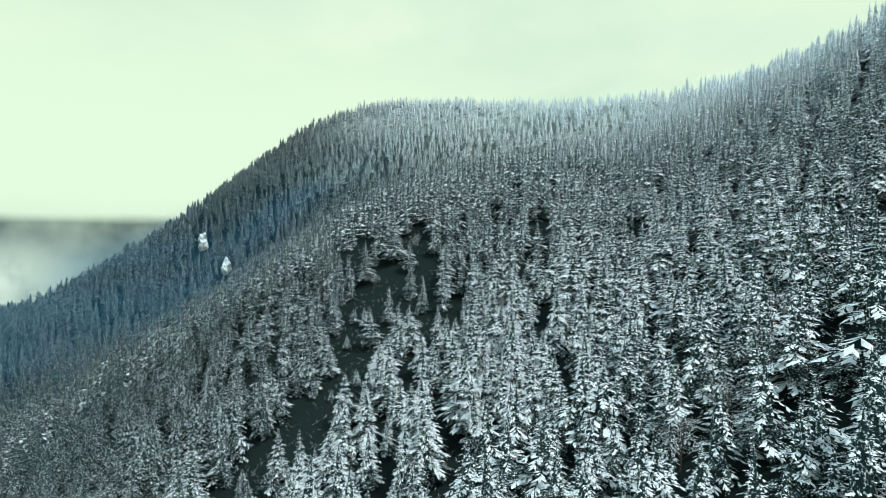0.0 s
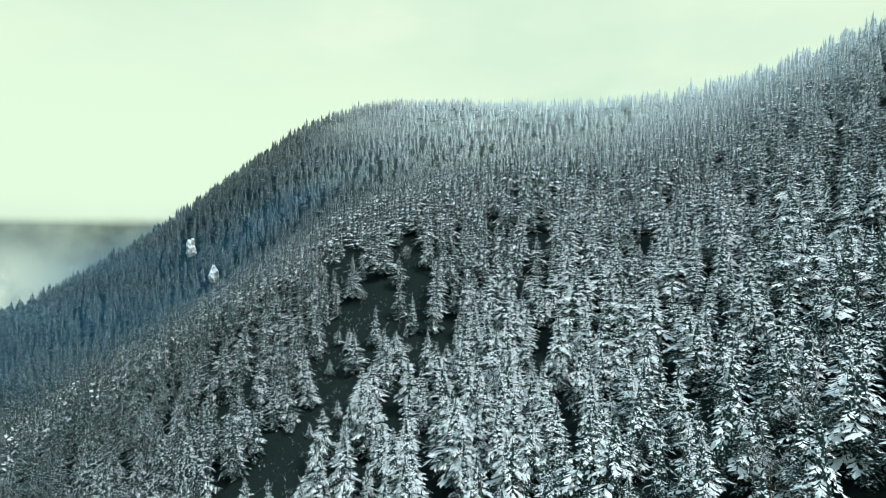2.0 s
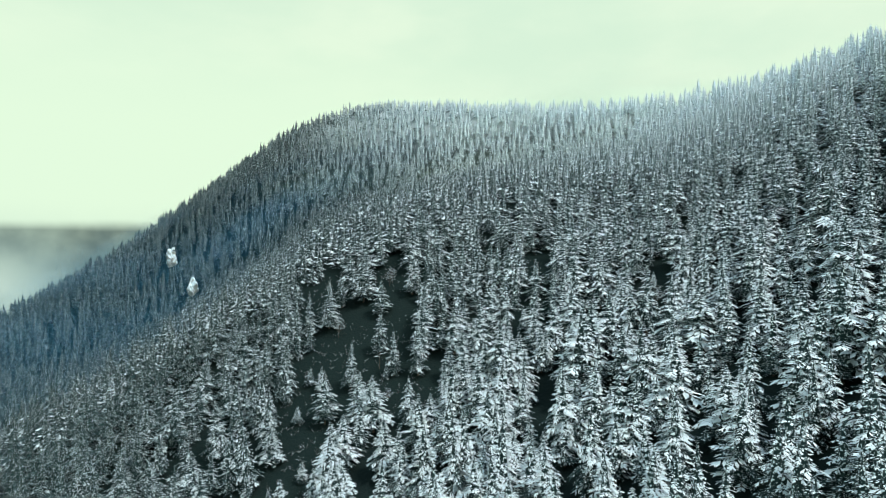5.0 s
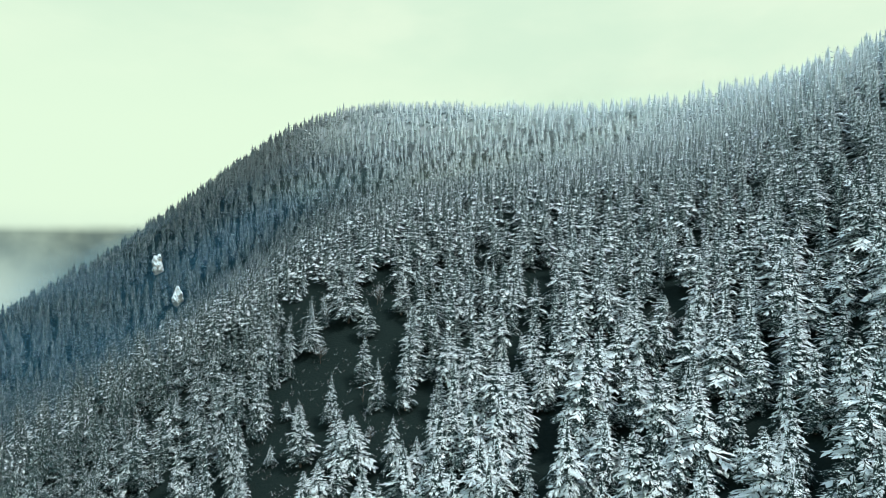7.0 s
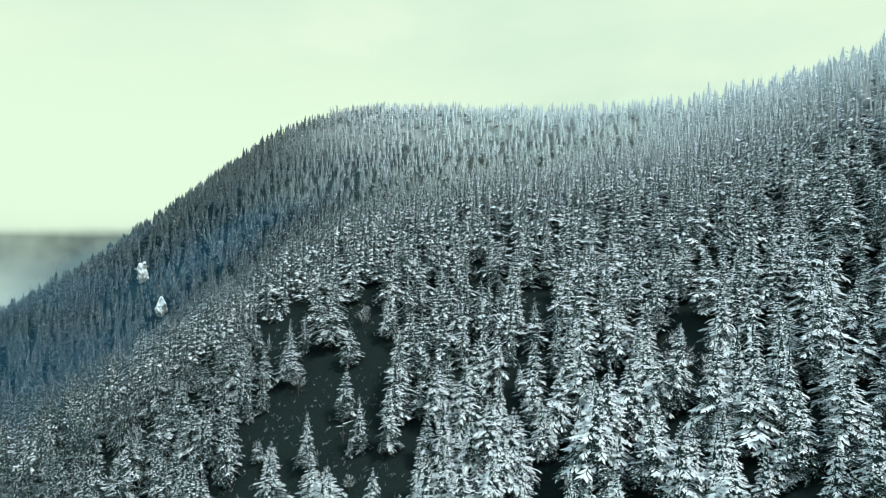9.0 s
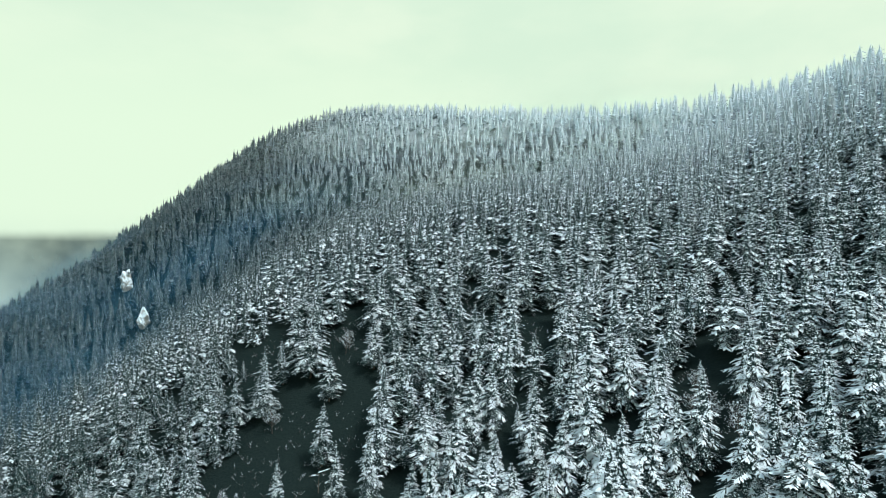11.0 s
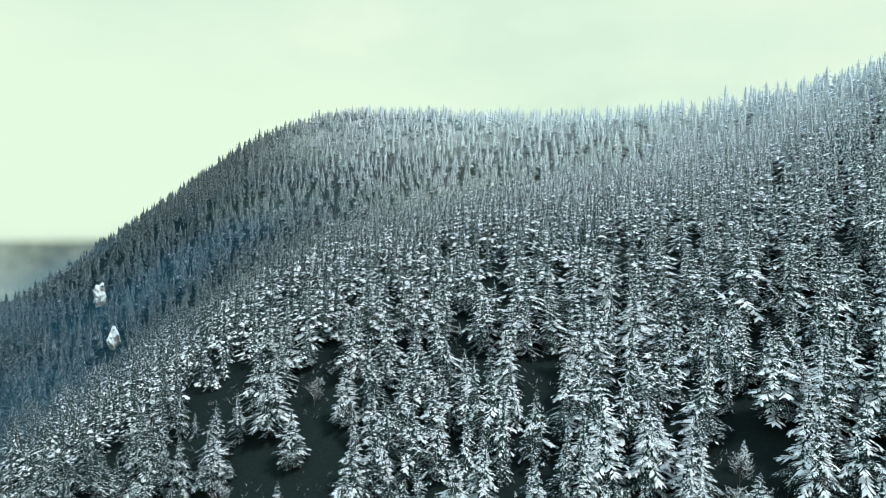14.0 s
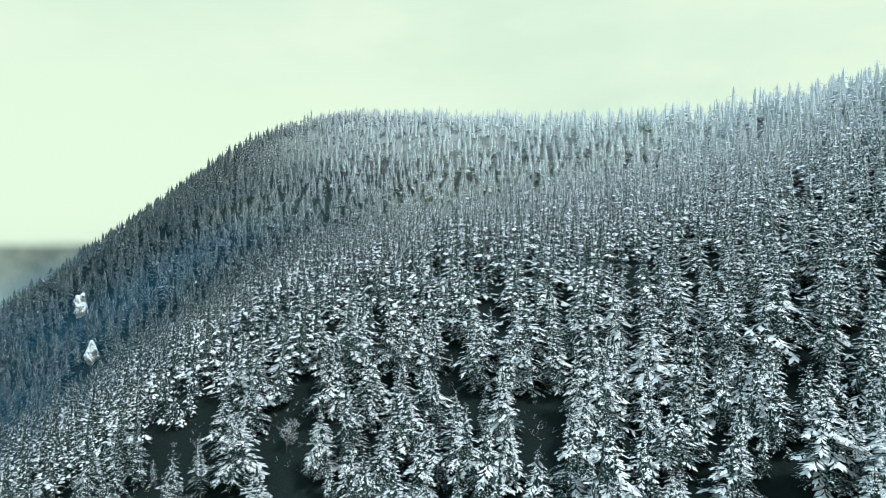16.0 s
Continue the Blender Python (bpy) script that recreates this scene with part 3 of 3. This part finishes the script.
def bare_tree(x, y, high, seed):
    """A leafless broadleaf tree whose fine twigs carry rime."""
    r = random.Random(seed)
    root = tagged(new("bare_tree"), "leafless grey tree with frosted twigs among firs", "tree", "leafless trees")
    stem, st, vs, ts = [], [], [], []
    top = Vector((r.uniform(-0.6, 0.6), r.uniform(-0.6, 0.6), high * 0.75))
    twig(stem, st, Vector((0, 0, -0.3)), top, high * 0.8, 0.16)
    for _ in range(26):
        f = r.uniform(0.25, 0.98)
        p = top * (f * high * 0.75 / top.length)
        a = r.uniform(0, 6.283)
        d = Vector((math.cos(a), math.sin(a), r.uniform(0.5, 1.4)))
        L = high * 0.42 * (1.15 - 0.65 * f)
        tip = twig(stem, st, p, d, L, 0.05)
        for _ in range(9):
            q = p.lerp(tip, r.uniform(0.3, 1.0))
            d2 = d.normalized() + Vector((r.uniform(-1, 1), r.uniform(-1, 1), r.uniform(-0.3, 0.8)))
            t2 = twig(vs, ts, q, d2, L * r.uniform(0.2, 0.45), 0.03)
            for _ in range(3):
                twig(vs, ts, q.lerp(t2, r.uniform(0.3, 1)), d2 + Vector((r.uniform(-1, 1), r.uniform(-1, 1), r.uniform(-0.5, 0.6))), L * r.uniform(0.10, 0.25), 0.024)
    part("trunk", [tuple(v) for v in stem], st, BARK, root, "grey trunk and limbs")
    part("twig_crown", [tuple(v) for v in vs], ts, RIME, root, "fine frosted twigs")
    root.location = (x, y, float(ground_z(x, y)))
    return root


BARE = [(49, 103, 12), (49, 114, 13), (58, 111, 12), (45, 95, 11), (40, 101, 12), (72, 226, 9), (73, 236, 8), (74, 218, 9), (-31, 272, 8),
        (-13, 299, 7), (-9, 230, 5), (82, 270, 11), (-14, 297, 7), (44, 268, 5), (70, 231, 7), (66, 120, 12), (60, 100, 11)]
for k, (x, y, high) in enumerate(BARE):
    bare_tree(x, y, high, 50 + k)


# ---- a broken snag in the large glade ----
snag = tagged(new("broken_snag"), "broken dead tree with a snow-laden limb", "dead tree")
sv, st = [], []
tip = twig(sv, st, Vector((0, 0, -0.3)), Vector((0.05, 0.0, 1)), 6.2, 0.18)
part("trunk", [tuple(v) for v in sv], st, BARK, snag)
for a, L, h in ((0.35, 3.0, 4.6), (3.5, 2.2, 4.2)):
    sv, st = [], []
    d = Vector((math.cos(a), math.sin(a) * 0.4, 0.28 if a < 1 else -0.15))
    end = twig(sv, st, Vector((0.1, 0, h)), d, L, 0.26)
    for f in (0.4, 0.6, 0.8):
        twig(sv, st, Vector((0.1, 0, h)).lerp(end, f), d + Vector((0, 0.7, 0.2)), 0.8, 0.12)
        twig(sv, st, Vector((0.1, 0, h)).lerp(end, f), d + Vector((0, -0.7, 0.1)), 0.8, 0.12)
    part("limb", [tuple(v) for v in sv], st, RIME, snag, "limb loaded with snow")
snag.location = (-13.4, 248.1, float(ground_z(-13.4, 248.1)))
